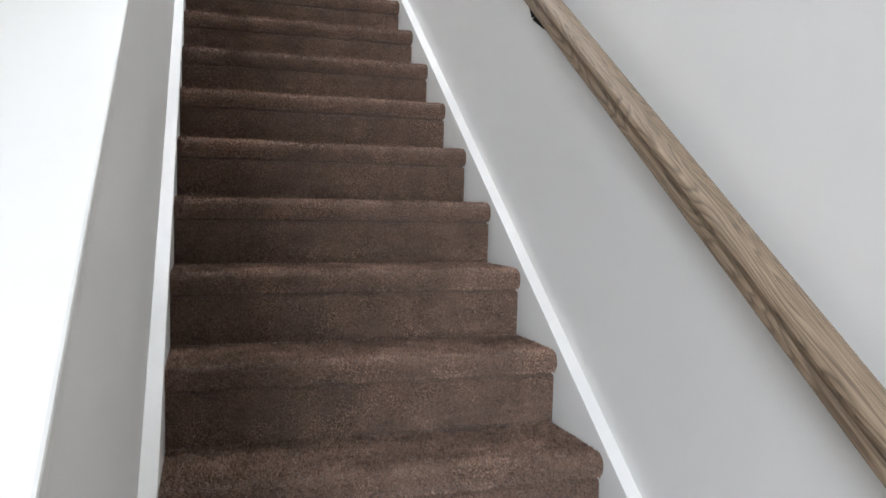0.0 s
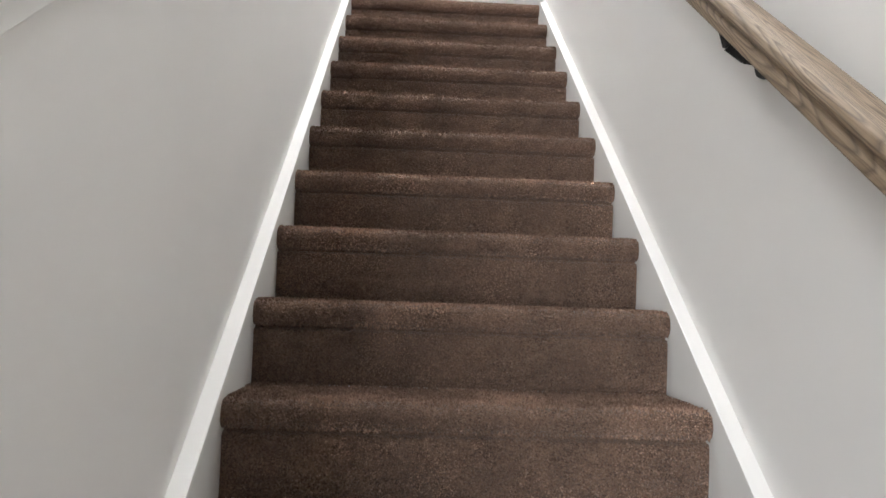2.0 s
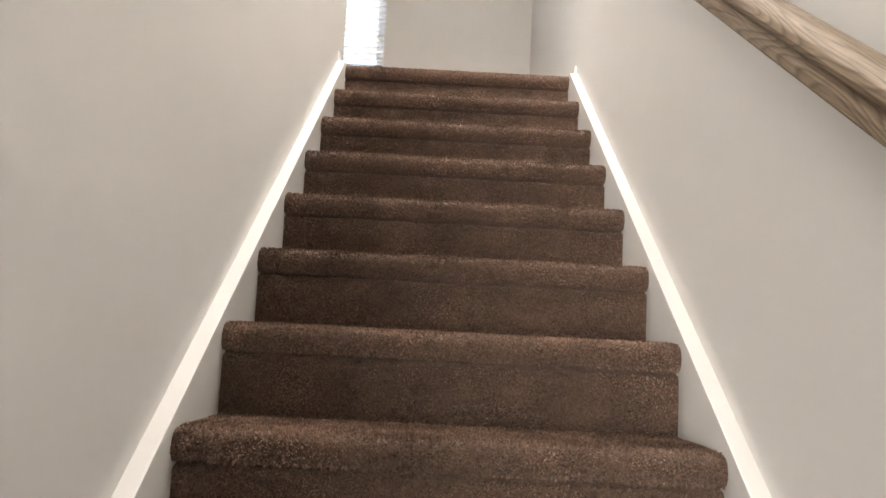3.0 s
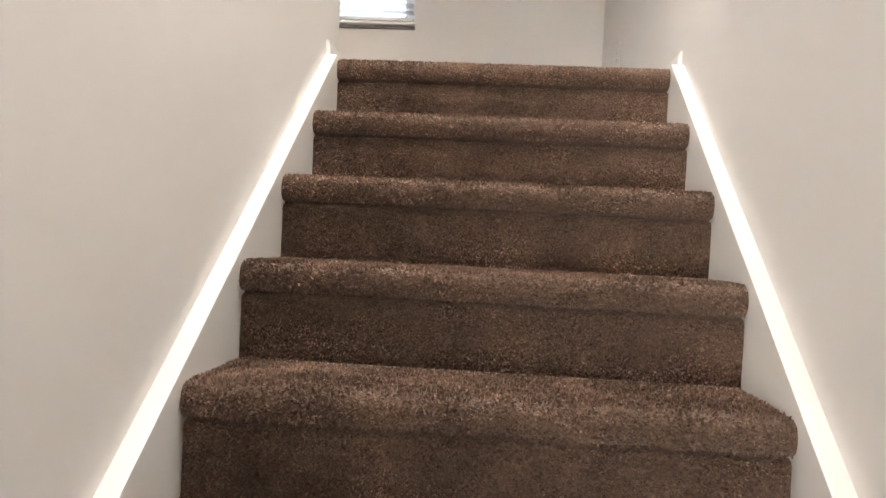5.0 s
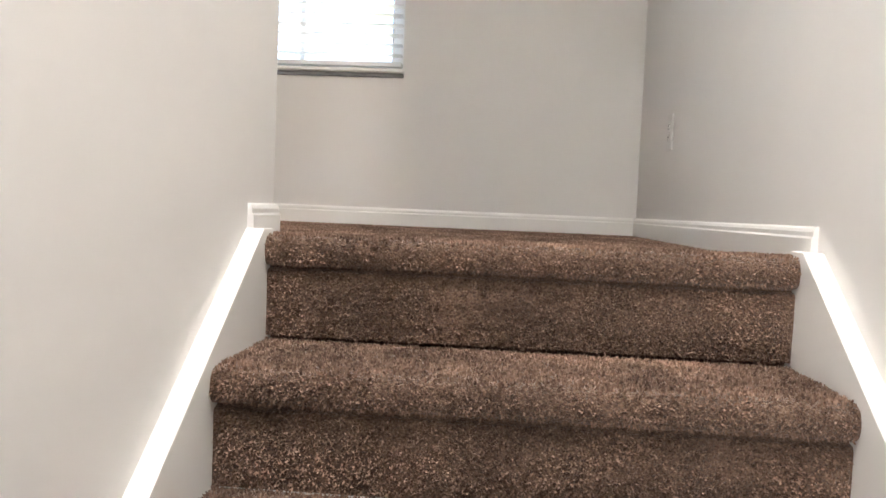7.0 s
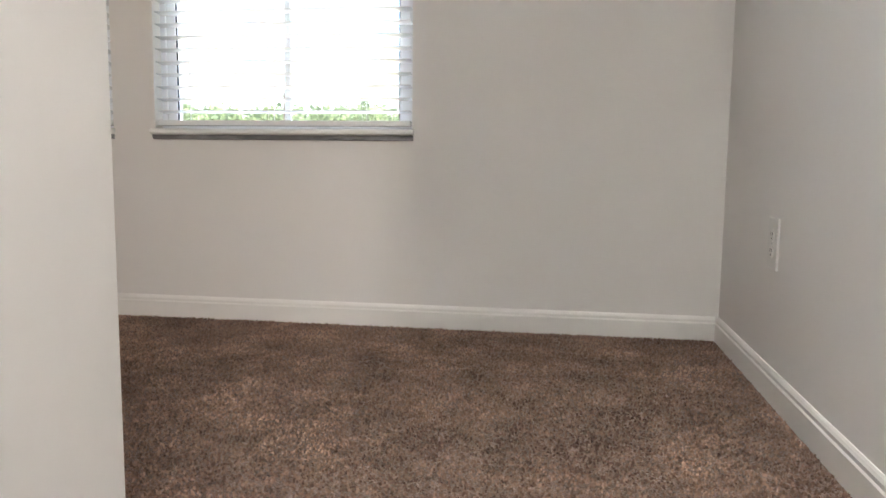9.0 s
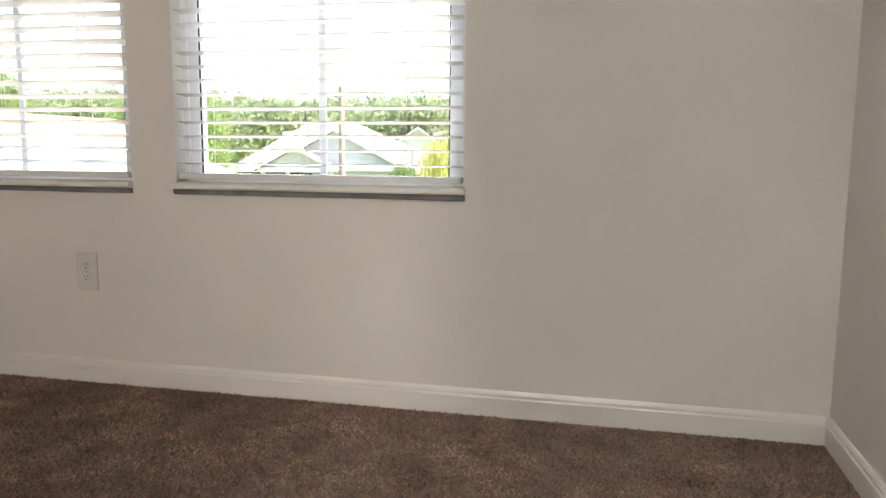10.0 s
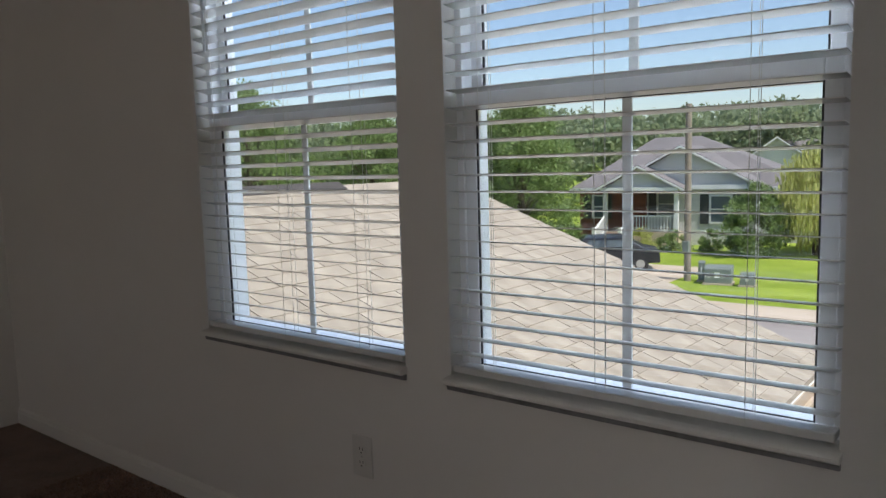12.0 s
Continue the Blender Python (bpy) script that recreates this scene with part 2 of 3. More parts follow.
# ---- plan ----
RISE, RUN, N = 0.19, 0.25, 15
TOP = RISE * N
EDGE = 0.477         # half width of the carpet between the skirt boards
WALL = 0.512         # inner face of the stair walls
Y_TOP = 2.75         # nosing of the landing
Y_FAR = 4.565        # inner face of the window wall
LOFT = TOP + 2.44    # loft ceiling
LOW = 2.50           # ceiling of the lower hall
WALL_END = 2.905     # end of the wall beside the stairs
THICK = 0.175
FLOOR = TOP - 0.014  # carpet of the landing, a little under its padded nosing
JOIN = 0.55          # where the half wall meets the full wall


def nose_z(y):
    """Height of the line through the nosings."""
    return 0.76 + y * RISE / RUN


# ---- structure: stairs ----
stairs = tagged(empty("stairs"), "straight flight of steps covered in brown cut-pile carpet", "stairs", kind="structure")


STEP_PROFILE = [(0.017, -RISE + 0.003), (0.016, -0.12), (0.015, -0.070), (0.019, -0.064), (0.032, -0.0605), (0.032, -0.0565), (0.010, -0.053), (0.002, -0.046), (-0.002, -0.035), (-0.0025, -0.022), (0.001, -0.010), (0.009, -0.002), (0.022, 0.001), (0.06, 0.001), (0.15, 0.0)]


def step_mesh(depth):
    """One carpeted step: riser and rounded, padded nosing; its origin is the nosing's front at tread height."""
    prof = [q for q in STEP_PROFILE if q[0] < depth] + [(depth + 0.018, 0.0 if depth > 0.2 else -0.018)]
    bm = bmesh.new()
    cols = 46
    grid = []
    for i in range(cols + 1):
        x = -EDGE + 2 * EDGE * i / cols
        row = []
        for p, (y, z) in enumerate(prof):
            k = noise.noise((x * 9, y * 12, z * 12)) * 0.0022 + noise.noise((x * 38, y * 40, z * 40)) * 0.0016
            row.append(bm.verts.new((x, y - k * (0.4 if p in (0, len(prof) - 1) else 1), z + k * (0.0 if p in (0, 1, 2) else 1))))
        grid.append(row)
    for i in range(cols):
        for j in range(len(prof) - 1):
            bm.faces.new((grid[i][j], grid[i + 1][j], grid[i + 1][j + 1], grid[i][j + 1]))
    return bm


first = part("step", step_mesh(RUN), CARPET, stairs, smooth=True)
first.location = (0, (1 - 4) * RUN, RISE)
for i in range(2, N):
    s = new("step", first.data)
    s.parent = stairs
    s.location = (0, (i - 4) * RUN, i * RISE)
last = part("landing_nosing", step_mesh(0.10), CARPET, stairs, smooth=True)
last.location = (0, Y_TOP, TOP + 0.006)


def skirt(side):
    """White skirt board beside the steps, with a flat top edge that follows the flight."""
    y0, y1 = -0.98, 2.742
    lift = 0.024
    prof = [(y0, 0.0), (y0, nose_z(y0) + lift), (y1, TOP + 0.018), (y1 + 0.055, TOP + 0.018), (y1 + 0.055, TOP - 0.30), (-0.5, 0.0)]
    a, b = (EDGE, WALL) if side > 0 else (-WALL, -EDGE)
    return prism(prof, "x", a, b)


for side in (1, -1):
    ob = finish("trim_skirt_right" if side > 0 else "trim_skirt_left", skirt(side), TRIM, bevel=0.002)
    tagged(ob, "white painted skirt board along the carpeted stairs", "skirt board", kind="structure")

# ---- structure: walls, floors, ceilings ----
def wall(name, bm, label, mat=PAINT, cat="wall", **kw):
    return tagged(finish(name, bm, mat, **kw), label, cat, kind="structure")


X_LEFT, Y_BACK, X_RIGHT = -4.1, -4.8, 2.4
CORNER = -1.55       # where the right stair wall starts
wall("floor", boxes((X_LEFT, X_RIGHT, Y_BACK, 4.4, -0.12, 0.0)), "tan floor of the lower hall", SOIL, "floor")
wall("landing_floor", boxes((-WALL + 0.0, WALL, Y_TOP + 0.09, Y_FAR, TOP - 0.3, FLOOR), (X_LEFT, -WALL, WALL_END, Y_FAR, TOP - 0.3, FLOOR), (X_LEFT, -WALL - THICK, -1.3, WALL_END, TOP - 0.3, FLOOR)),
     "brown cut-pile carpet on the landing and loft floor", CARPET, "floor")
wall("wall_right", boxes((WALL, WALL + 0.12, CORNER, Y_FAR + 0.16, 0.0, LOFT)), "off-white painted wall beside the stairs")
pony = [(-0.98, 0.0), (-0.98, nose_z(-0.98) + 1.060), (JOIN, nose_z(JOIN) + 1.060), (JOIN, LOFT), (WALL_END, LOFT), (WALL_END, 0.0)]
wall("wall_stair_left", prism(pony, "x", -WALL - THICK, -WALL), "off-white painted half wall with sloping top")
wall("wall_stair_upper", boxes((-WALL - THICK, -WALL, -1.3, JOIN, LOW, LOFT)), "off-white painted wall above the half wall")
cap = [(-1.0, nose_z(-1.0) + 1.060), (-1.0, nose_z(-1.0) + 1.091), (JOIN, nose_z(JOIN) + 1.091), (JOIN, nose_z(JOIN) + 1.060)]
ob = wall("trim_wall_cap", prism(cap, "x", -WALL - THICK - 0.02, -WALL + 0.016), "white painted sloping cap on the half wall", TRIM, "wall cap", bevel=0.004)
capm = [(-0.99, nose_z(-0.99) + 1.025), (-0.99, nose_z(-0.99) + 1.059), (JOIN, nose_z(JOIN) + 1.059), (JOIN, nose_z(JOIN) + 1.025)]
wall("trim_cap_moulding", prism(capm, "x", -WALL + 0.0, -WALL + 0.008), "white moulding strip under the wall cap", TRIM, "moulding", bevel=0.002)
wall("ceiling_lower", boxes((X_LEFT, -WALL - THICK, Y_BACK, 4.4, LOW, LOW + 0.04), (-WALL - THICK, X_RIGHT, Y_BACK, -1.42, LOW, LOW + 0.04)), "white ceiling of the lower hall", CEIL, "ceiling")
wall("wall_stair_header", boxes((-WALL, WALL, -1.42, -1.3, LOW, LOFT)), "off-white wall above the foot of the stairs")
SX0, SX1, SY0, SY1 = -0.45, 0.45, 1.00, 1.90   # unseen closed shaft over the stairs, added to hold the fill lamp
wall("ceiling_loft", boxes((X_LEFT - 0.12, SX0, -1.42, Y_FAR + 0.16, LOFT, LOFT + 0.1), (SX1, WALL + 0.12, -1.42, Y_FAR + 0.16, LOFT, LOFT + 0.1), (SX0, SX1, -1.42, SY0, LOFT, LOFT + 0.1), (SX0, SX1, SY1, Y_FAR + 0.16, LOFT, LOFT + 0.1),
                            (SX0 - 0.06, SX0, SY0, SY1, LOFT + 0.1, LOFT + 0.5), (SX1, SX1 + 0.06, SY0, SY1, LOFT + 0.1, LOFT + 0.5), (SX0, SX1, SY0 - 0.06, SY0, LOFT + 0.1, LOFT + 0.5), (SX0, SX1, SY1, SY1 + 0.06, LOFT + 0.1, LOFT + 0.5), (SX0 - 0.06, SX1 + 0.06, SY0 - 0.06, SY1 + 0.06, LOFT + 0.5, LOFT + 0.55)), "white loft ceiling", CEIL, "ceiling")
# the opening is out of view, added for the loft fill lamp
wall("wall_loft_back", boxes((X_LEFT, -1.45, -1.42, -1.3, TOP, LOFT), (-1.45, -0.72, -1.42, -1.3, TOP, 3.6), (-1.45, -0.72, -1.42, -1.3, 5.1, LOFT), (-0.72, -WALL - THICK, -1.42, -1.3, TOP, LOFT)), "off-white wall of the loft")
wall("wall_left", boxes((X_LEFT - 0.12, X_LEFT, Y_BACK, Y_FAR + 0.16, 0, LOFT)), "off-white painted wall of the loft")
wall("wall_back", boxes((X_LEFT, -2.65, Y_BACK - 0.12, Y_BACK, 0, LOW), (-1.05, X_RIGHT, Y_BACK - 0.12, Y_BACK, 0, LOW), (-2.65, -1.05, Y_BACK - 0.12, Y_BACK, 2.2, LOW), (-2.65, -1.05, Y_BACK - 0.12, Y_BACK, 0, 0.6)), "off-white wall of the entry hall")
wall("wall_hall_right", boxes((X_RIGHT, X_RIGHT + 0.12, Y_BACK, CORNER, 0, LOW)), "off-white wall of the lower hall")
wall("wall_hall_end", boxes((WALL + 0.12, X_RIGHT + 0.12, CORNER, CORNER + 0.12, 0, LOW)), "off-white wall of the lower hall")

# window wall with two openings
WINDOWS = ((-2.455, -1.547), (-1.390, -0.484))
SILL, HEAD = 3.499, 5.00
Y_OUT = Y_FAR + 0.16
wall("wall_windows", boxes(
    (X_LEFT, WINDOWS[0][0], Y_FAR, Y_OUT, 0, LOFT), (WINDOWS[0][1], WINDOWS[1][0], Y_FAR, Y_OUT, 0, LOFT), (WINDOWS[1][1], WALL, Y_FAR, Y_OUT, 0, LOFT),
    (WINDOWS[0][0], WINDOWS[0][1], Y_FAR, Y_OUT, 0, SILL - 0.02), (WINDOWS[1][0], WINDOWS[1][1], Y_FAR, Y_OUT, 0, SILL - 0.02),
    (WINDOWS[0][0], WINDOWS[0][1], Y_FAR, Y_OUT, HEAD, LOFT), (WINDOWS[1][0], WINDOWS[1][1], Y_FAR, Y_OUT, HEAD, LOFT)), "off-white painted wall with two windows")


# ---- baseboards ----
BASE_H = 0.082


def base_profile(d=0.012):
    return [(0, 0), (d, 0), (d, BASE_H - 0.022), (d - 0.003, BASE_H - 0.018), (d - 0.003, BASE_H - 0.010), (d - 0.006, BASE_H - 0.004), (d - 0.009, BASE_H), (0, BASE_H)]


def baseboard(name, axis, a, b, wall_at, facing):
    prof = [(wall_at + facing * p, FLOOR - 0.004 + q) for p, q in base_profile()]
    return tagged(finish(name, prism(prof, axis, a, b), TRIM), "white painted moulded baseboard along the carpet", "baseboard", kind="structure")


baseboard("baseboard_far", "x", X_LEFT, WALL - 0.012, Y_FAR, -1)
baseboard("baseboard_right", "y", Y_TOP + 0.02, Y_FAR, WALL, -1)
baseboard("baseboard_stair", "y", Y_TOP + 0.0, WALL_END + 0.012, -WALL, 1)
baseboard("baseboard_stair_end", "x", -WALL - THICK, -WALL, WALL_END, 1)


# ---- windows ----
def frame_rect(x0, x1, z0, z1, y0, y1, w, wb=None, wt=None):
    wb, wt = wb or w, wt or w
    return boxes((x0, x0 + w, y0, y1, z0, z1), (x1 - w, x1, y0, y1, z0, z1), (x0 + w, x1 - w, y0, y1, z0, z0 + wb), (x0 + w, x1 - w, y0, y1, z1 - wt, z1))


RAIL = 4.222         # top of the lower sash


def window(name, x0, x1):
    w = tagged(empty(name, ((x0 + x1) / 2, Y_FAR, SILL)), "white vinyl double-hung window with a centre grille bar", "window", kind="structure")
    cx = (x0 + x1) / 2

    def shift(bm):
        bmesh.ops.translate(bm, verts=bm.verts, vec=(-cx, -Y_FAR, -SILL))
        return bm
    part("window_frame", shift(frame_rect(x0, x1, SILL, HEAD, Y_FAR + 0.050, Y_OUT, 0.020)), VINYL, w, bevel=0.002)
    lo = part("lower_sash", shift(frame_rect(x0 + 0.020, x1 - 0.020, SILL + 0.001, RAIL, Y_FAR + 0.056, Y_FAR + 0.086, 0.034, 0.022, 0.045)), VINYL, w, bevel=0.003)
    up = part("upper_sash", shift(frame_rect(x0 + 0.020, x1 - 0.020, RAIL - 0.045, HEAD - 0.02, Y_FAR + 0.090, Y_FAR + 0.120, 0.034, 0.050, 0.035)), VINYL, w, bevel=0.003)
    for sash, z0, z1, y in ((lo, SILL + 0.023, RAIL - 0.045, Y_FAR + 0.072), (up, RAIL + 0.005, HEAD - 0.055, Y_FAR + 0.106)):
        g = part("pane", shift(boxes((x0 + 0.050, x1 - 0.050, y - 0.002, y + 0.002, z0 - 0.004, z1 + 0.004))), GLASS, sash)
        g.visible_shadow = False
        part("grille_bar", shift(boxes((cx - 0.011, cx + 0.011, y + 0.004, y + 0.010, z0, z1))), VINYL, sash)
        part("gasket", shift(frame_rect(x0 + 0.054, x1 - 0.054, z0 - 0.002, z1 + 0.002, y - 0.012, y - 0.006, 0.004)), GASKET, sash)
    for k in (-0.2, 0.2):
        bm = bmesh.new()
        cylinder(bm, (k, 0.072, RAIL - SILL), (k, 0.072, RAIL - SILL + 0.012), 0.020, 0.016, 14)
        box(bm, k - 0.032, k + 0.032, 0.064, 0.080, RAIL - SILL + 0.001, RAIL - SILL + 0.008)
        part("sash_lock", bm, VINYL, w, bevel=0.001)
    nose = [(Y_FAR - 0.001, SILL - 0.020), (Y_FAR - 0.026, SILL - 0.020), (Y_FAR - 0.031, SILL - 0.016), (Y_FAR - 0.031, SILL - 0.009), (Y_FAR - 0.026, SILL - 0.004), (Y_FAR - 0.014, SILL - 0.001), (Y_FAR + 0.050, SILL), (Y_FAR + 0.050, SILL - 0.019), (Y_FAR, SILL - 0.019)]
    part("window_sill", shift(prism(nose, "x", x0 - 0.006, x1 + 0.006)), TRIM, w, "white painted sill with a rounded nose")
    # strip coloured dark to stand for the shadow gap below the nose
    shade_profile = [(Y_FAR - 0.001, SILL - 0.022), (Y_FAR - 0.016, SILL - 0.022), (Y_FAR - 0.013, SILL - 0.036), (Y_FAR - 0.001, SILL - 0.038)]
    part("sill_support", shift(prism(shade_profile, "x", x0 - 0.004, x1 + 0.004)), SILL_SHADE, w, "dark grey strip that stands in for the shaded gap under the sill")
    return w


for i, (a, b) in enumerate(WINDOWS):
    window("window_%d" % (i + 1), a, b)


def blind(x0, x1, tilt):
    """Two-inch slats hung on ladder cords inside the opening, lowered to the sill."""
    b = tagged(empty("window_blind", ((x0 + x1) / 2, Y_FAR + 0.022, HEAD)), "white two-inch slatted window blind, lowered with open slats", "blind", "window blinds")
    half = (x1 - x0) / 2 - 0.008
    bm = bmesh.new()
    n = 6
    ring = []
    for i in range(n + 1):
        u = -0.025 + 0.05 * i / n
        ring.append((u, 0.0003 * (1 - (u / 0.025) ** 2)))
    lo = [(u, z - 0.0011) for u, z in ring]
    hi = [(u, z + 0.0011) for u, z in ring]
    prof = lo + hi[::-1]
    me = prism(prof, "x", -half, half)
    bottom = SILL + 0.028
    z = bottom + 0.030 - HEAD
    slat = None
    while z < -0.09:
        if slat is None:
            slat = part("slat", me, SLAT, b)
        else:
            o = new("slat", slat.data)
            o.parent = b
            slat = o
        slat.location, slat.rotation_euler = (0, 0, z), (radians(tilt + random.uniform(-0.6, 0.6)), radians(random.uniform(-0.15, 0.15)), 0)
        z += 0.0415
    part("head_rail", boxes((-half, half, -0.03, 0.03, -0.055, -0.004)), SLAT, b, bevel=0.002)
    part("bottom_rail", boxes((-half, half, -0.024, 0.024, bottom - HEAD - 0.018, bottom - HEAD)), SLAT, b, bevel=0.003)
    for x in (-half + 0.10, 0.06 - 0.10, half - 0.16):
        for y in (-0.027, 0.027):
            bm = bmesh.new()
            cylinder(bm, (x, y, bottom - HEAD - 0.01), (x, y, -0.05), 0.0008, n=5)
            part("ladder_cord", bm, CORD, b)
        bm = bmesh.new()
        cylinder(bm, (x + 0.012, 0.0, bottom - HEAD), (x + 0.012, 0.0, -0.05), 0.0008, n=5)
        part("lift_cord", bm, CORD, b)
    bm = bmesh.new()
    x = -half + 0.085
    cylinder(bm, (x, -0.034, -0.04), (x, -0.036, -0.56), 0.004, 0.0045, 6)
    cylinder(bm, (x, -0.036, -0.56), (x, -0.036, -0.575), 0.0055, 0.003, 8)
    part("tilt_wand", bm, VINYL, b, "clear plastic tilt wand")
    return b


blind(*WINDOWS[0], -12.5)
blind(*WINDOWS[1], -6.3)


# ---- outlets ----
def outlet(m, label):
    """A wall plate with a duplex receptacle; its back lies in the xz plane, facing -y."""
    o = tagged(empty("wall_outlet"), label, "outlet", "wall outlets")
    part("cover_plate", boxes((-0.0395, 0.0395, -0.006, 0.0, -0.062, 0.062)), PLATE, o, bevel=0.003)
    for z in (-0.0195, 0.0195):
        bm = bmesh.new()
        prof = [(0.0165 * math.cos(a), z + 0.0145 * math.sin(a)) for a in [2 * math.pi * i / 20 for i in range(20)]]
        r = part("receptacle", prism([(max(-0.0155, min(0.0155, p)), q) for p, q in prof], "y", -0.0085, -0.005), PLATE, o)
        part("slot", boxes((-0.0072, -0.0052, -0.0090, -0.0084, z + 0.0, z + 0.008), (0.0052, 0.0072, -0.0090, -0.0084, z + 0.001, z + 0.008), (-0.002, 0.002, -0.0090, -0.0084, z - 0.009, z - 0.005)), DARK, r)
    bm = bmesh.new()
    cylinder(bm, (0, -0.0075, 0), (0, -0.006, 0), 0.003, n=8)
    part("screw", bm, STEEL, o)
    o.matrix_world = m
    return o


outlet(pose(-1.724, Y_FAR, 3.205), "white duplex wall outlet between the windows above the baseboard")
outlet(pose(WALL, 4.00, 3.208, 0, 0, -90), "white duplex wall outlet on the landing's side wall")

# ---- handrail ----
rail = tagged(empty("handrail"), "greyed oak handrail on black metal wall brackets", "handrail")
slope = math.atan2(RISE, RUN)
half = [(0.017, -0.030), (0.0185, -0.026), (0.0185, -0.016), (0.0155, -0.010), (0.0155, -0.004), (0.020, 0.000), (0.026, 0.004), (0.0280, 0.011), (0.0265, 0.019), (0.020, 0.0265), (0.010, 0.0295)]
prof = half + [(0.0, 0.030)] + [(-a, b) for a, b in half[::-1]]
RX, RH = 0.430, 0.87
L = 4.2
prof = [(a * 1.15, b * 1.1) for a, b in prof]
grip = part("grip", prism(prof, "y", 0, L), OAK, rail, smooth=False, bevel=0.002)
y0 = -1.15
grip.matrix_basis = Matrix.Translation((RX, y0, nose_z(y0) + RH)) @ Matrix.Rotation(slope, 4, "X")
for y in (-1.0, 0.36, 1.70):
    z = nose_z(y) + RH
    bm = bmesh.new()
    cylinder(bm, (WALL, y, z - 0.102), (WALL - 0.009, y, z - 0.102), 0.032, 0.029, 18)
    br = part("bracket", bm, BLACK, rail, "black metal bracket")
    bm = bmesh.new()
    pts = [Vector((WALL - 0.005, y, z - 0.102)), Vector((WALL - 0.040, y, z - 0.098)), Vector((RX + 0.010, y, z - 0.076)), Vector((RX, y, z - 0.040))]
    for a, b in zip(pts, pts[1:]):
        cylinder(bm, a, b, 0.0095, n=12)
    part("arm", bm, BLACK, br)
    bm = boxes((RX - 0.014, RX + 0.014, y - 0.032, y + 0.032, z - 0.043, z - 0.037))
    bmesh.ops.rotate(bm, verts=bm.verts, cent=(RX, y, z - 0.04), matrix=Matrix.Rotation(slope, 3, "X"))
    part("saddle", bm, BLACK, br)

# ---- carpet pile ----
def pile(name, pts, nrm, parent, length, width, spread=0.5):
    """Many short yarn tufts standing on the given points, joined in one mesh."""
    n = len(pts)
    rng = np.random.default_rng(len(pts))
    lean = rng.normal(0, spread, (n, 3))
    up = nrm + lean
    up /= np.linalg.norm(up, axis=1)[:, None]
    side = np.cross(up, rng.normal(0, 1, (n, 3)))
    side /= np.linalg.norm(side, axis=1)[:, None]
    l = length * rng.uniform(0.55, 1.15, (n, 1))
    w = width * rng.uniform(0.7, 1.3, (n, 1))
    a = pts - side * w * 0.5 - nrm * 0.002
    b = pts + side * w * 0.5 - nrm * 0.002
    c = pts + up * l + side * w * 0.42
    d = pts + up * l - side * w * 0.42
    co = np.stack((a, b, c, d), 1).reshape(-1, 3)
    me = bpy.data.meshes.new(name)
    me.from_pydata(co.tolist(), [], np.arange(n * 4).reshape(-1, 4).tolist())
    me.materials.append(PILE)
    ob = new(name, me)
    ob.parent = parent
    tagged(ob, kind="stuff")
    return ob


def step_pile(depth, count, seed):
    rng = np.random.default_rng(seed)
    prof = np.array([q for q in STEP_PROFILE if q[0] < depth] + [(depth + 0.016, 0.0 if depth > 0.2 else -0.018)])
    seg = np.linalg.norm(np.diff(prof, axis=0), axis=1)
    cum = np.r_[0, np.cumsum(seg)]
    s = rng.uniform(0, cum[-1], count)
    k = np.clip(np.searchsorted(cum, s) - 1, 0, len(seg) - 1)
    f = ((s - cum[k]) / seg[k])[:, None]
    yz = prof[k] * (1 - f) + prof[k + 1] * f
    t = (prof[k + 1] - prof[k]) / seg[k][:, None]
    x = rng.uniform(-EDGE + 0.003, EDGE - 0.003, count)
    pts = np.c_[x, yz]
    nrm = np.c_[np.zeros(count), -t[:, 1], t[:, 0]]
    open_side = ~((pts[:, 2] < -0.0525) & (pts[:, 2] > -0.067))
    return pts[open_side], nrm[open_side]


pts, nrm = step_pile(RUN, 36000, 3)
tuft = pile("carpet_pile", pts, nrm, first, 0.0062, 0.0032)
for s in [o for o in stairs.children if o is not first and o is not last]:
    o = new("carpet_pile", tuft.data)
    o.parent = s
    tagged(o, kind="stuff")
pts, nrm = step_pile(0.10, 21000, 4)
pile("carpet_pile", pts, nrm, last, 0.0062, 0.0032)
rng = np.random.default_rng(5)
n = 220000
xy = np.c_[rng.uniform(-3.2, WALL - 0.014, n), rng.uniform(Y_TOP + 0.09, Y_FAR - 0.014, n)]
xy = xy[~((xy[:, 0] < -WALL + 0.014) & (xy[:, 0] > -WALL - THICK) & (xy[:, 1] < WALL_END + 0.014))]
xy = xy[~((xy[:, 0] < -WALL - THICK) & (xy[:, 1] < 3.1))]
pts = np.c_[xy, np.full(len(xy), FLOOR)]
pile("carpet_pile", pts, np.tile((0.0, 0.0, 1.0), (len(pts), 1)), bpy.data.objects["landing_floor"], 0.0065, 0.0046, 0.9)


# ---- outdoors: ground ----
GROUND = -0.55
S = 1.17             # scale of the street plan


def site(x, y):
    """A place of the street plan, which is turned a little against the house."""
    a = radians(0.2)
    u, v = (x + 0.19) * S, (y - 3.01) * S
    return (u * math.cos(a) - v * math.sin(a) - 0.229, u * math.sin(a) + v * math.cos(a) + 3.09)


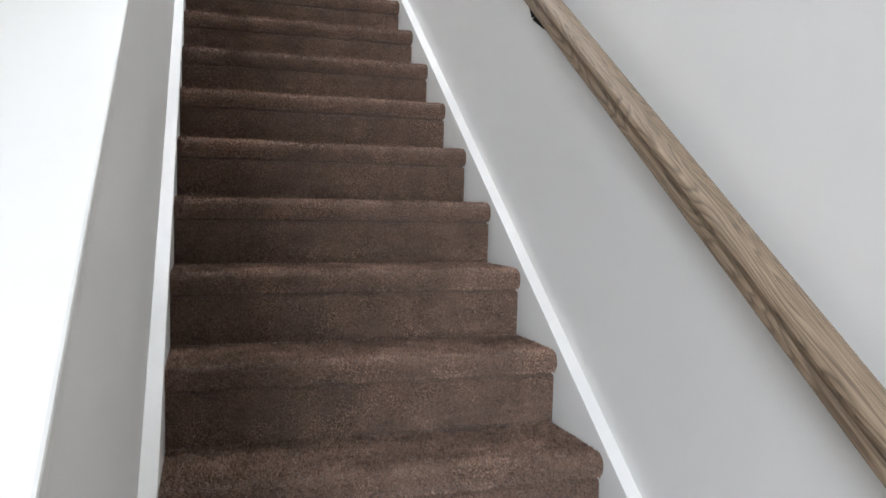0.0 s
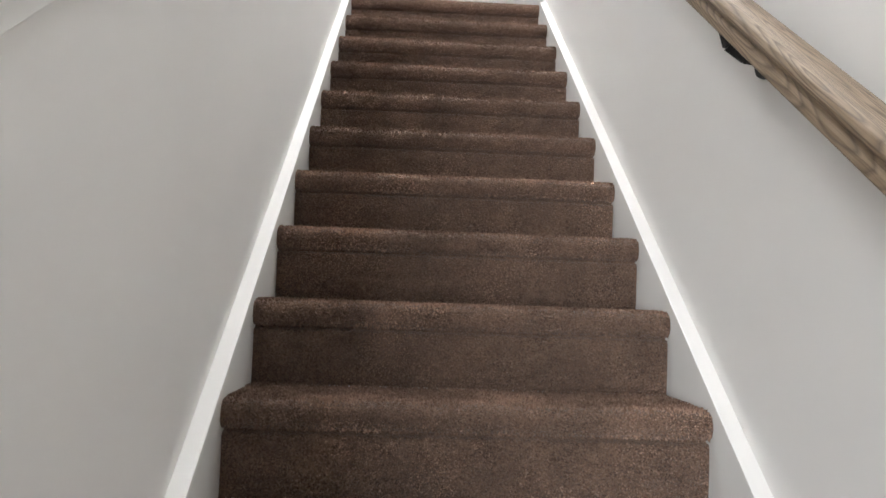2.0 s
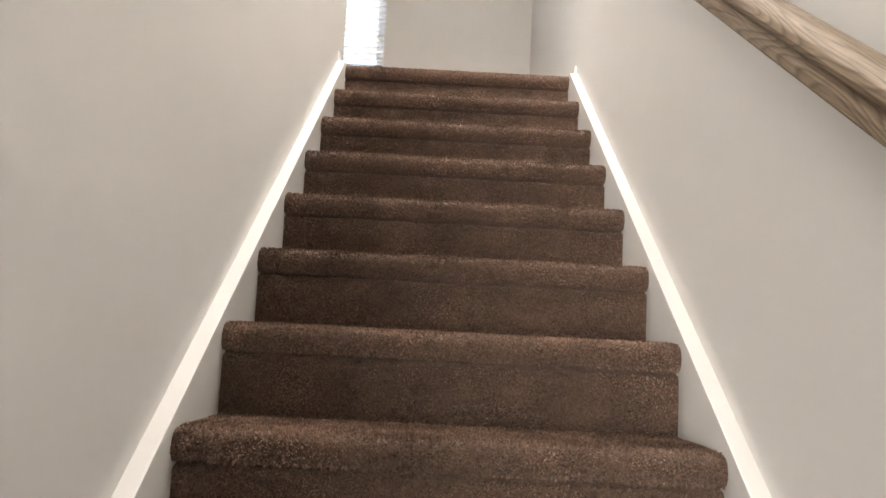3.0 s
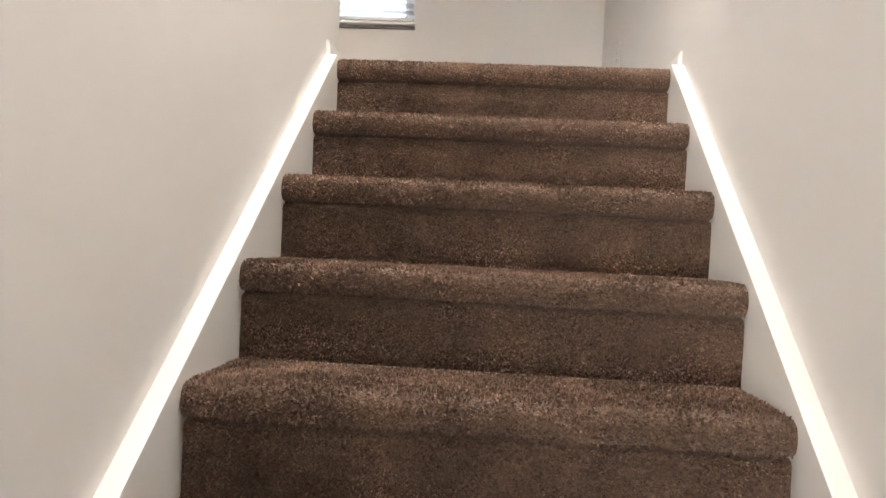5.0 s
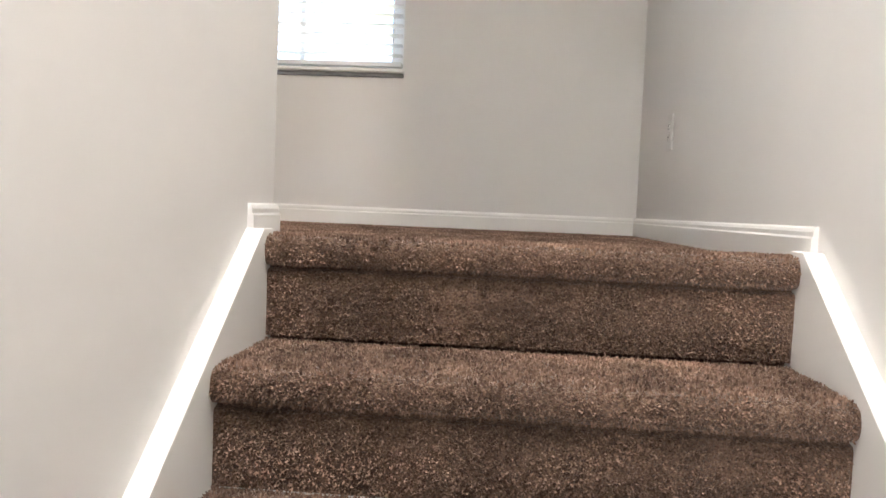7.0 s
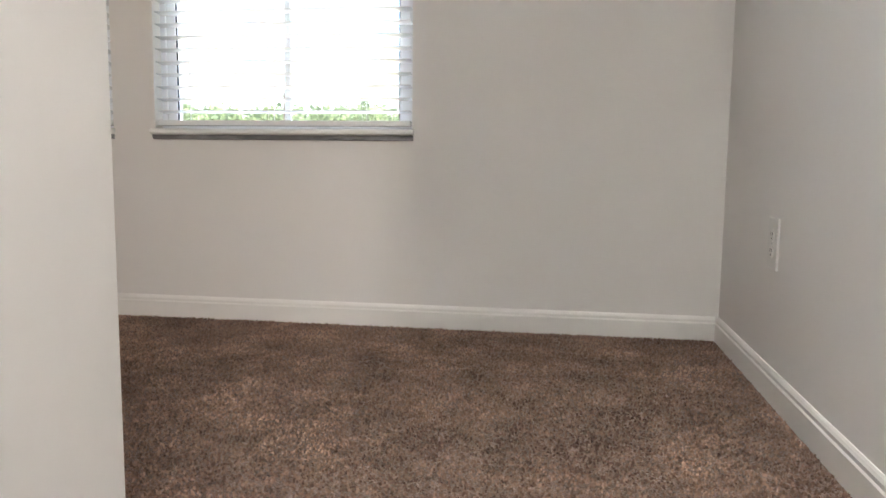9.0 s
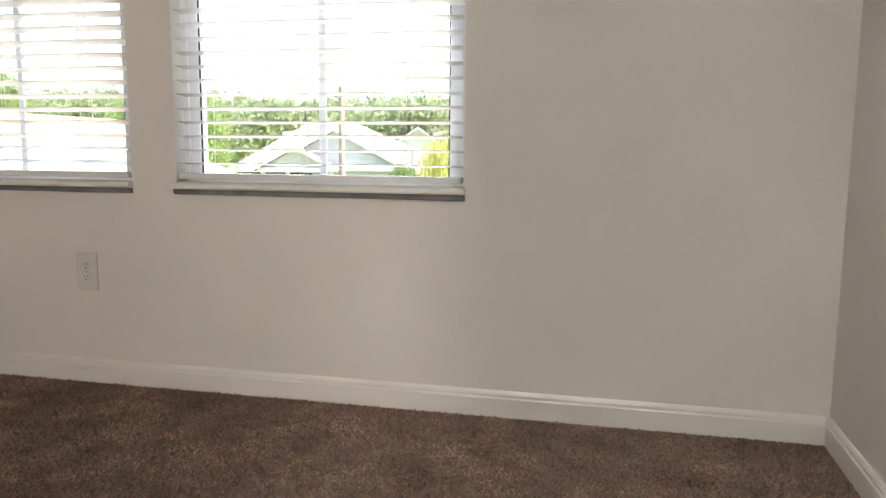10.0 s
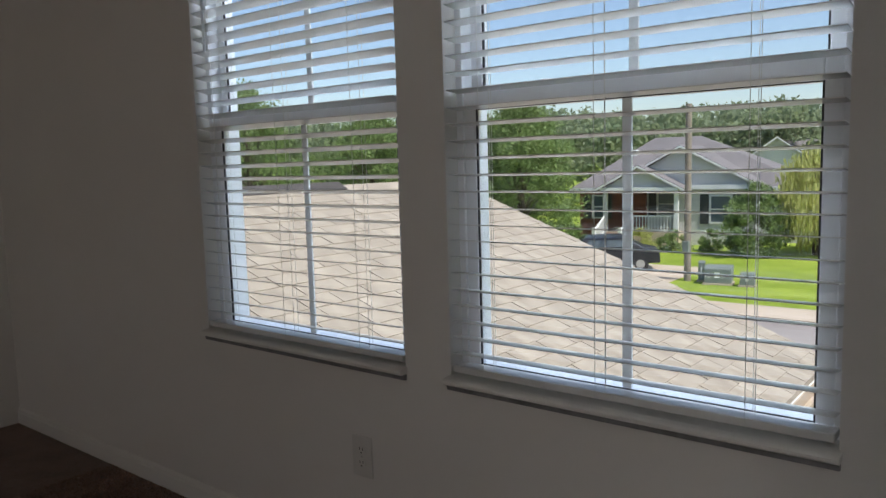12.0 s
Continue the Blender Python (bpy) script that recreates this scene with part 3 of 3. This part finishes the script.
wall("ground", boxes((-400, 400, Y_OUT + 0.02, 600, GROUND - 0.5, GROUND)), "sunlit green lawn", GRASS, "lawn")
wall("road", boxes((-80, 80, 14.0, 24.8, GROUND, GROUND + 0.012)), "sunlit grey asphalt road", ASPHALT, "road")
wall("kerb", boxes((-80, 80, 24.8, 25.0, GROUND, GROUND + 0.10)), "pale concrete kerb beside the road", CONCRETE, "kerb", bevel=0.02)
wall("pavement", boxes((-80, 80, 25.0, 26.5, GROUND, GROUND + 0.09)), "pale tan concrete pavement along the lawn", CONCRETE, "pavement")
wall("driveway", boxes((-15.2, -10.9, 26.5, 34.0, GROUND, GROUND + 0.03)), "pale tan concrete driveway", CONCRETE, "driveway")
wall("forecourt", boxes((-1.5, 6.0, Y_OUT + 0.1, 15.0, GROUND, GROUND + 0.02)), "pale sunlit concrete beside the house", CONCRETE, "driveway")

# ---- outdoors: wing of the house with a shingled gable roof ----
wing = tagged(empty("house_wing", (-5.12, 6.9, GROUND)), "lower wing with a gable roof of sunlit tan asphalt shingles", "house wing")
RX0, RX1, RZ0, RZ1, RY0, RY1 = -1.455, -5.12, 2.45, 3.87, Y_OUT + 0.01, 9.41
part("wall", boxes((-3.3, 3.3, RY0 + 0.05 - 6.9, 9.2 - 6.9, 0.0, 2.85)), SIDING, wing)
pitch = math.atan2(RZ1 - RZ0, RX0 - RX1)
length = math.hypot(RZ1 - RZ0, RX0 - RX1)


def roof_deck(sign):
    x_e = sign * (RX0 - RX1)
    z_e, z_r = RZ0 - GROUND, RZ1 - GROUND
    bm = prism([(0, z_r - 0.012), (x_e, z_e - 0.012), (x_e, z_e - 0.05), (0, z_r - 0.05)], "y", RY0 - 6.9, RY1 - 6.9)
    return bm


deck = part("roof", roof_deck(1), SHINGLE, wing, "tan asphalt shingle roof")
part("roof", roof_deck(-1), SHINGLE, wing, "tan asphalt shingle roof")
vent = prism([(-0.11, RZ1 - GROUND - 0.02), (0, RZ1 - GROUND + 0.045), (0.11, RZ1 - GROUND - 0.02), (0.10, RZ1 - GROUND - 0.05), (-0.10, RZ1 - GROUND - 0.05)], "y", -1.9, 0.85)
part("ridge_vent", vent, VENT, wing, "dark ridge vent")
part("ridge_cap", prism([(-0.15, RZ1 - GROUND - 0.045), (0, RZ1 - GROUND + 0.016), (0.15, RZ1 - GROUND - 0.045), (0.15, RZ1 - GROUND - 0.06), (0, RZ1 - GROUND + 0.0), (-0.15, RZ1 - GROUND - 0.06)], "y", RY0 - 6.9, RY1 - 6.9), SHINGLE, wing)
part("fascia", boxes((RX0 - RX1 - 0.02, RX0 - RX1 + 0.01, RY0 - 6.9, RY1 - 6.9, RZ0 - GROUND - 0.19, RZ0 - GROUND - 0.05)), HOUSE_TRIM, wing)
gut = [(0.012, -0.02), (0.012, -0.115), (0.075, -0.115), (0.115, -0.03), (0.115, -0.018), (0.108, -0.018), (0.07, -0.105), (0.022, -0.105), (0.022, -0.02)]
part("gutter", prism([(RX0 - RX1 + p, RZ0 - GROUND + q - 0.03) for p, q in gut], "y", RY0 - 6.9, RY1 - 6.9), CONCRETE, wing, "tan metal gutter")
rows = int(length / 0.145)
tab_w = 0.335
tab = None
for r in range(rows):
    off = 0.17 * (r % 2) + random.uniform(-0.03, 0.03)
    d = length - (r + 1) * 0.145
    y = RY0 - 6.9 - off
    while y < RY1 - 6.9 - 0.02:
        w = tab_w if random.random() < 0.7 else tab_w * random.choice((0.6, 0.8))
        y0, y1 = max(y, RY0 - 6.9), min(y + w, RY1 - 6.9)
        if y1 - y0 > 0.05:
            if tab is None:
                bm = bmesh.new()
                box(bm, -0.075, 0.085, -0.5, 0.5, -0.004, 0.003)
                tab = finish("shingle", bm, SHINGLE, deck)
                o = tab
            else:
                o = new("shingle", tab.data)
                o.parent = deck
            o.matrix_basis = Matrix.Translation(((d + 0.07) * math.cos(pitch), (y0 + y1) / 2, RZ1 - GROUND - (d + 0.07) * math.sin(pitch) + 0.002)) @ Matrix.Rotation(pitch - 0.035, 4, "Y") @ Matrix.Diagonal((1, y1 - y0 - 0.008, random.uniform(0.7, 1.6), 1))
        y += w


# ---- outdoors: houses ----
def gable_roof(parent, u0, u1, peak, z_eave, z_peak, v0, v1, over=0.25, t=0.10):
    """A gable that faces the street: ridge runs away from it. Two slopes, white rake boards and a siding gable."""
    s = (z_peak - z_eave) / (u1 - peak)
    for a in (u0, u1):
        k = 1 if a > peak else -1
        e = a + k * over
        ze = z_eave - over * s
        part("roof", prism([(peak, z_peak + t), (e, ze + t), (e, ze), (peak, z_peak)], "y", v0 - 0.3, v1), FAR_ROOF, parent)
        part("rake_board", prism([(peak, z_peak + t - 0.03), (e, ze + t - 0.03), (e, ze - 0.02), (peak, z_peak - 0.02)], "y", v0 - 0.34, v0 - 0.30), HOUSE_TRIM, parent, "white rake board")
    part("gable", prism([(u0 + 0.05, z_eave - 0.02), (u1 - 0.05, z_eave - 0.02), (peak, z_peak - 0.03)], "y", v0, v0 + 0.1), SIDING, parent, "pale grey siding gable")
    part("frieze", boxes((u0, u1, v0 - 0.28, v0 - 0.02, z_eave - 0.16, z_eave + 0.02)), HOUSE_TRIM, parent)


def far_window(parent, u, z0, w, h, v, shutters=True):
    f = part("window", frame_rect(u - w / 2, u + w / 2, z0, z0 + h, v - 0.05, v + 0.02, 0.07), HOUSE_TRIM, parent)
    part("pane", boxes((u - w / 2 + 0.06, u + w / 2 - 0.06, v - 0.02, v - 0.005, z0 + 0.05, z0 + h - 0.05)), PANE_FAR, f)
    part("meeting_rail", boxes((u - w / 2 + 0.06, u + w / 2 - 0.06, v - 0.045, v - 0.021, z0 + h / 2 - 0.03, z0 + h / 2 + 0.03)), HOUSE_TRIM, f)
    if shutters:
        for k in (-1, 1):
            c = u + k * (w / 2 + 0.20)
            part("shutter", boxes((c - 0.17, c + 0.17, v - 0.06, v - 0.01, z0 - 0.02, z0 + h + 0.02)), SHUTTER, parent, "dark louvred shutter")


house = tagged(empty("house", (-15.75, 41.9, -0.6), 9.0), "single-storey house with grey siding, dark shutters and a white porch", "house")
part("wall", boxes((0.25, 3.45, 0.0, 8.0, 0, 2.5), (-2.75, 0.25, 1.6, 8.0, 0, 2.5)), SIDING, house)
part("brick_wall", boxes((-4.5, -2.75, 1.5, 8.0, 0, 2.4), (-2.75, -1.35, 1.5, 1.6, 0.4, 2.5)), BRICK, house, "red brick wall")
hip = bmesh.new()
ring = [hip.verts.new(q) for q in ((-4.9, 1.3, 2.4), (5.6, 1.3, 2.4), (5.6, 9.9, 2.4), (-4.9, 9.9, 2.4))]
r0, r1 = hip.verts.new((-1.9, 5.6, 4.72)), hip.verts.new((0.3, 5.6, 4.72))
for q in ((ring[0], ring[1], r1, r0), (ring[1], ring[2], r1), (ring[2], ring[3], r0, r1), (ring[3], ring[0], r0), (ring[3], ring[2], ring[1], ring[0])):
    hip.faces.new(q)
part("roof", hip, FAR_ROOF, house, "hipped brown-grey shingle roof")
part("fascia", boxes((-4.9, 5.6, 1.26, 1.32, 2.26, 2.42), (-4.94, -4.88, 1.3, 9.9, 2.26, 2.42)), HOUSE_TRIM, house, "white fascia board")
gable_roof(house, -2.5, 3.5, 0.5, 2.55, 4.15, 0.0, 6)
gable_roof(house, -2.7, 0.6, -1.05, 2.50, 3.36, -1.0, 3)
part("wall", boxes((3.45, 5.3, 1.7, 9.0, 0, 2.4)), SIDING, house)
part("chimney", boxes((-2.95, -2.45, 4.0, 4.5, 2.8, 4.15)), HOUSE_TRIM, house, "white chimney", bevel=0.03)
part("porch_floor", boxes((-2.65, 0.6, -1.0, 1.5, 0.0, 0.62)), CONCRETE, house)
for u in (-2.55, -1.45, 0.48):
    part("porch_post", boxes((u - 0.09, u + 0.09, -0.98, -0.80, 0.62, 2.45)), HOUSE_TRIM, house, bevel=0.015)
rl = part("porch_railing", boxes((-1.4, 0.4, -0.93, -0.87, 1.26, 1.33), (-1.4, 0.4, -0.93, -0.87, 0.68, 0.74)), HOUSE_TRIM, house, "white porch railing")
u = -1.32
while u < 0.38:
    part("baluster", boxes((u - 0.02, u + 0.02, -0.92, -0.88, 0.74, 1.26)), HOUSE_TRIM, rl)
    u += 0.13
for i in range(5):
    part("porch_step", boxes((-2.45, -1.55, -1.3 - 0.3 * i, -1.0 - 0.3 * i, 0, 0.52 - 0.1 * i)), BRICK, house, "red brick step")
for u in (-2.55, -1.45):
    sr = part("stair_railing", prism([(-1.0, 1.26), (-1.0, 1.33), (-2.6, 0.80), (-2.6, 0.73)], "x", u - 0.04, u + 0.04), HOUSE_TRIM, house, "white stair railing")
    part("bottom_rail", prism([(-1.0, 0.66), (-1.0, 0.74), (-2.6, 0.21), (-2.6, 0.13)], "x", u - 0.03, u + 0.03), HOUSE_TRIM, sr)
    part("newel_post", boxes((u - 0.07, u + 0.07, -2.68, -2.54, 0.0, 0.92)), HOUSE_TRIM, sr)
    for k in range(12):
        v = -1.1 - 0.125 * k
        z = 0.70 + (v + 1.0) * 0.331
        part("baluster", boxes((u - 0.02, u + 0.02, v - 0.02, v + 0.02, z, z + 0.58)), HOUSE_TRIM, sr)
far_window(house, -0.42, 1.15, 0.95, 1.05, 1.6)
far_window(house, 2.1, 0.95, 0.9, 1.2, 0.0)
far_window(house, -3.6, 1.0, 0.6, 1.1, 1.5)

house.scale = (S * 1.06, S, S * 1.07)

house2 = tagged(empty("house", (*site(-13.2, 53.0), -0.9), 14.0), "white-gabled house with a brown-grey shingle roof behind the trees", "house")
part("wall", boxes((-2.6, 5.5, 0.0, 8.0, 0, 2.9)), SIDING, house2)
gable_roof(house2, -3.2, 3.4, 0.1, 2.9, 5.3, 0.0, 8)
part("roof", prism([(1.0, 2.8), (4.5, 5.2), (8.0, 2.8), (8.0, 2.7), (4.5, 5.1), (1.0, 2.7)], "x", 0.1, 9.0), FAR_ROOF, house2)
house2.scale = (S, S, S)

# ---- outdoors: street things ----
pole = tagged(empty("utility_pole", (*site(-8.88, 26.5), GROUND)), "weathered wooden utility pole in the lawn", "pole")
bm = bmesh.new()
cylinder(bm, (0, 0, 0), (0, 0, 6.55), 0.13, 0.11, 14)
part("post", bm, POLE, pole, smooth=False)
part("meter_box", boxes((-0.12, 0.12, -0.24, -0.10, 1.1, 1.5)), UTILITY, pole, "grey meter box", bevel=0.01)


def cabinet(at, w, d, h, label):
    w, d, h = w * S, d * S, h * S
    c = tagged(empty("utility_box", at, 12), label, "utility box", "utility boxes")
    part("base", boxes((-w / 2 - 0.05, w / 2 + 0.05, -d / 2 - 0.05, d / 2 + 0.05, 0, 0.06)), CONCRETE, c)
    b = part("body", prism([(-d / 2, 0.06), (-d / 2, h - 0.07), (-d / 2 + 0.06, h), (d / 2, h), (d / 2, 0.06)], "x", -w / 2, w / 2), UTILITY, c, bevel=0.015)
    part("label_plate", boxes((-w * 0.12, w * 0.08, -d / 2 - 0.006, -d / 2 - 0.001, h * 0.4, h * 0.7)), HOUSE_TRIM, b, "pale label plate")
    return c


cabinet((*site(-7.85, 26.4), GROUND), 0.80, 0.65, 0.56, "squat grey-green transformer box on the lawn")
cabinet((*site(-6.95, 26.3), GROUND), 0.42, 0.36, 0.42, "small grey-green utility box on the lawn")
cabinet((*site(-8.45, 26.6), GROUND), 0.20, 0.18, 0.66, "slim grey pedestal beside the utility pole")

car = tagged(empty("car", (*site(-12.25, 27.6), GROUND + 0.03), 27), "dark parked car on the driveway", "car")
part("body", prism([(-2.1, 0.35), (-2.15, 0.75), (-1.5, 0.92), (-0.9, 1.38), (0.75, 1.42), (1.5, 0.98), (2.1, 0.85), (2.15, 0.35)], "y", -0.85, 0.85), CARPAINT, car, bevel=0.08, segments=3)
part("side_glass", boxes((-0.75, 0.75, -0.853, 0.853, 1.0, 1.3)), PANE_FAR, car, bevel=0.02)
for x in (-1.35, 1.35):
    for y in (-0.78, 0.78):
        bm = bmesh.new()
        cylinder(bm, (x, y - 0.1, 0.32), (x, y + 0.1, 0.32), 0.32, n=20)
        wheel = part("wheel", bm, TYRE, car)
        bm = bmesh.new()
        cylinder(bm, (x, y - 0.11, 0.32), (x, y + 0.11, 0.32), 0.18, n=14)
        part("rim", bm, STEEL, wheel)


# ---- outdoors: trees ----
def leaves(name, clumps, per, size, mat, parent, seed, droop=0.0):
    """A crown: folded leaf quads scattered round clump centres (x, y, z, radius)."""
    rng = np.random.default_rng(seed)
    c = np.repeat(np.array(clumps), per, axis=0)
    n = len(c)
    d = rng.normal(0, 1, (n, 3))
    d /= np.linalg.norm(d, axis=1)[:, None]
    p = c[:, :3] + d * c[:, 3:4] * rng.uniform(0.35, 1.05, (n, 1))
    if droop:
        p[:, 2] -= rng.uniform(0, droop, n) ** 1.3
    a = rng.normal(0, 1, (n, 3))
    a /= np.linalg.norm(a, axis=1)[:, None]
    if droop:
        a = a * 0.3 + np.array((0, 0, -1.0))
    b = np.cross(a, rng.normal(0, 1, (n, 3)))
    b /= np.linalg.norm(b, axis=1)[:, None]
    s = size * rng.uniform(0.6, 1.3, (n, 1))
    w = s * (0.25 if droop else 0.55)
    v = np.stack((p - a * s * 0.5, p + b * w * 0.5, p + a * s * 0.5, p - b * w * 0.5), 1).reshape(-1, 3)
    me = bpy.data.meshes.new(name)
    me.from_pydata(v.tolist(), [], np.arange(n * 4).reshape(-1, 4).tolist())
    me.materials.append(mat)
    ob = new(name, me)
    ob.parent = parent
    return ob


def tree(at, height, spread, label, mat=LEAF, seed=1, low=0.3, n=70, per=90, size=0.22, droop=0.0, kind="tree"):
    rnd = random.Random(seed)
    height, spread, size = height * S, spread * S, size * S
    t = tagged(empty("tree" if kind == "tree" else kind, at), label, kind)
    bm = bmesh.new()
    h = height
    lean = Vector((rnd.uniform(-0.2, 0.2), rnd.uniform(-0.2, 0.2), h * 0.55))
    r = 0.03 * h if kind == "tree" else 0.04
    cylinder(bm, (0, 0, 0), lean, r, r * 0.55, 10)
    cylinder(bm, lean, (lean.x * 1.5, lean.y, h * 0.9), r * 0.55, r * 0.12, 8)
    clumps = []
    for i in range(n):
        a = rnd.uniform(0, 2 * math.pi)
        q = rnd.random()
        zz = h * (low + (1 - low) * q)
        prof = math.sin(math.pi * min(1, 0.18 + 0.80 * q)) ** 0.8
        rr = spread * prof * math.sqrt(rnd.uniform(0.1, 1.0)) * rnd.uniform(0.75, 1.12)
        clumps.append((rr * math.cos(a), rr * math.sin(a), zz, spread * rnd.uniform(0.14, 0.30)))
        if i % 6 == 0:
            s = Vector((0, 0, h * (low * 0.8 + 0.4 * q)))
            cylinder(bm, s, Vector(clumps[-1][:3]), r * 0.3, r * 0.06, 6)
    part("trunk", bm, BARK, t)
    leaves("crown", clumps, per, size, mat, t, seed, droop)
    return t


tree((*site(-17.2, 29.8), GROUND), 6.3, 2.9, "broad leafy green tree beside the house", seed=11, low=0.10, n=150, per=230, size=0.15)
tree((*site(-26.5, 30.5), GROUND), 6.3, 3.0, "leafy green tree behind the shingled roof", seed=12, low=0.2, n=120, per=190, size=0.17)
tree((*site(-33.0, 28.0), GROUND), 7.8, 3.4, "tall leafy green tree behind the shingled roof", seed=13, low=0.2, n=120, per=190, size=0.17)
tree((*site(-21.5, 34.0), GROUND), 5.4, 3.0, "leafy green tree behind the shingled roof", seed=14, low=0.15, n=120, per=190, size=0.17)
tree((*site(-8.75, 33.5), GROUND), 2.75, 1.30, "rounded dark green bush beside the house", seed=15, low=0.03, n=120, per=150, size=0.11, kind="bush")
tree((*site(-6.9, 34.8), GROUND), 4.1, 1.9, "yellow-green weeping tree in the lawn", LEAF_LIME, seed=16, low=0.35, n=80, per=130, size=0.26, droop=1.3)
tree((*site(-5.4, 36.0), GROUND), 4.0, 2.2, "yellow-green weeping tree in the lawn", LEAF_LIME, seed=17, low=0.3, n=70, per=120, size=0.26, droop=1.2)
tree((*site(-13.6, 33.6), GROUND), 0.85, 0.8, "low green shrub in front of the porch", LEAF_LIME, seed=18, low=0.05, n=24, per=70, size=0.11, kind="bush")
tree((*site(-12.2, 34.0), GROUND), 0.75, 0.9, "low green shrub in front of the porch", seed=19, low=0.05, n=24, per=70, size=0.11, kind="bush")
tree((*site(-16.9, 33.2), GROUND), 1.25, 0.9, "green shrub beside the porch steps", seed=20, low=0.05, n=30, per=80, size=0.12, kind="bush")
tree((*site(-10.9, 34.6), GROUND), 0.8, 0.7, "low green shrub beside the house", seed=21, low=0.05, n=24, per=70, size=0.11, kind="bush")

woods = tagged(empty("woods", (0, 0, GROUND)), "dense green woods behind the houses", "woods", kind="stuff")
rnd = random.Random(7)
clumps = []
for i in range(2300):
    a = radians(rnd.uniform(-5, 78))
    d = rnd.uniform(64, 112)
    top = 2.3 + d * 0.071 + 1.5 * noise.noise((a * 9, d * 0.05, 2.0)) + 0.8 * noise.noise((a * 27, d * 0.1, 5.0))
    clumps.append((-d * math.sin(a), d * math.cos(a), max(0.6, top - abs(rnd.gauss(0, 2.4))), rnd.uniform(0.9, 1.8)))
ob = leaves("foliage", clumps, 80, 0.55, LEAF_HAZE, woods, 8)
tagged(ob, kind="stuff")
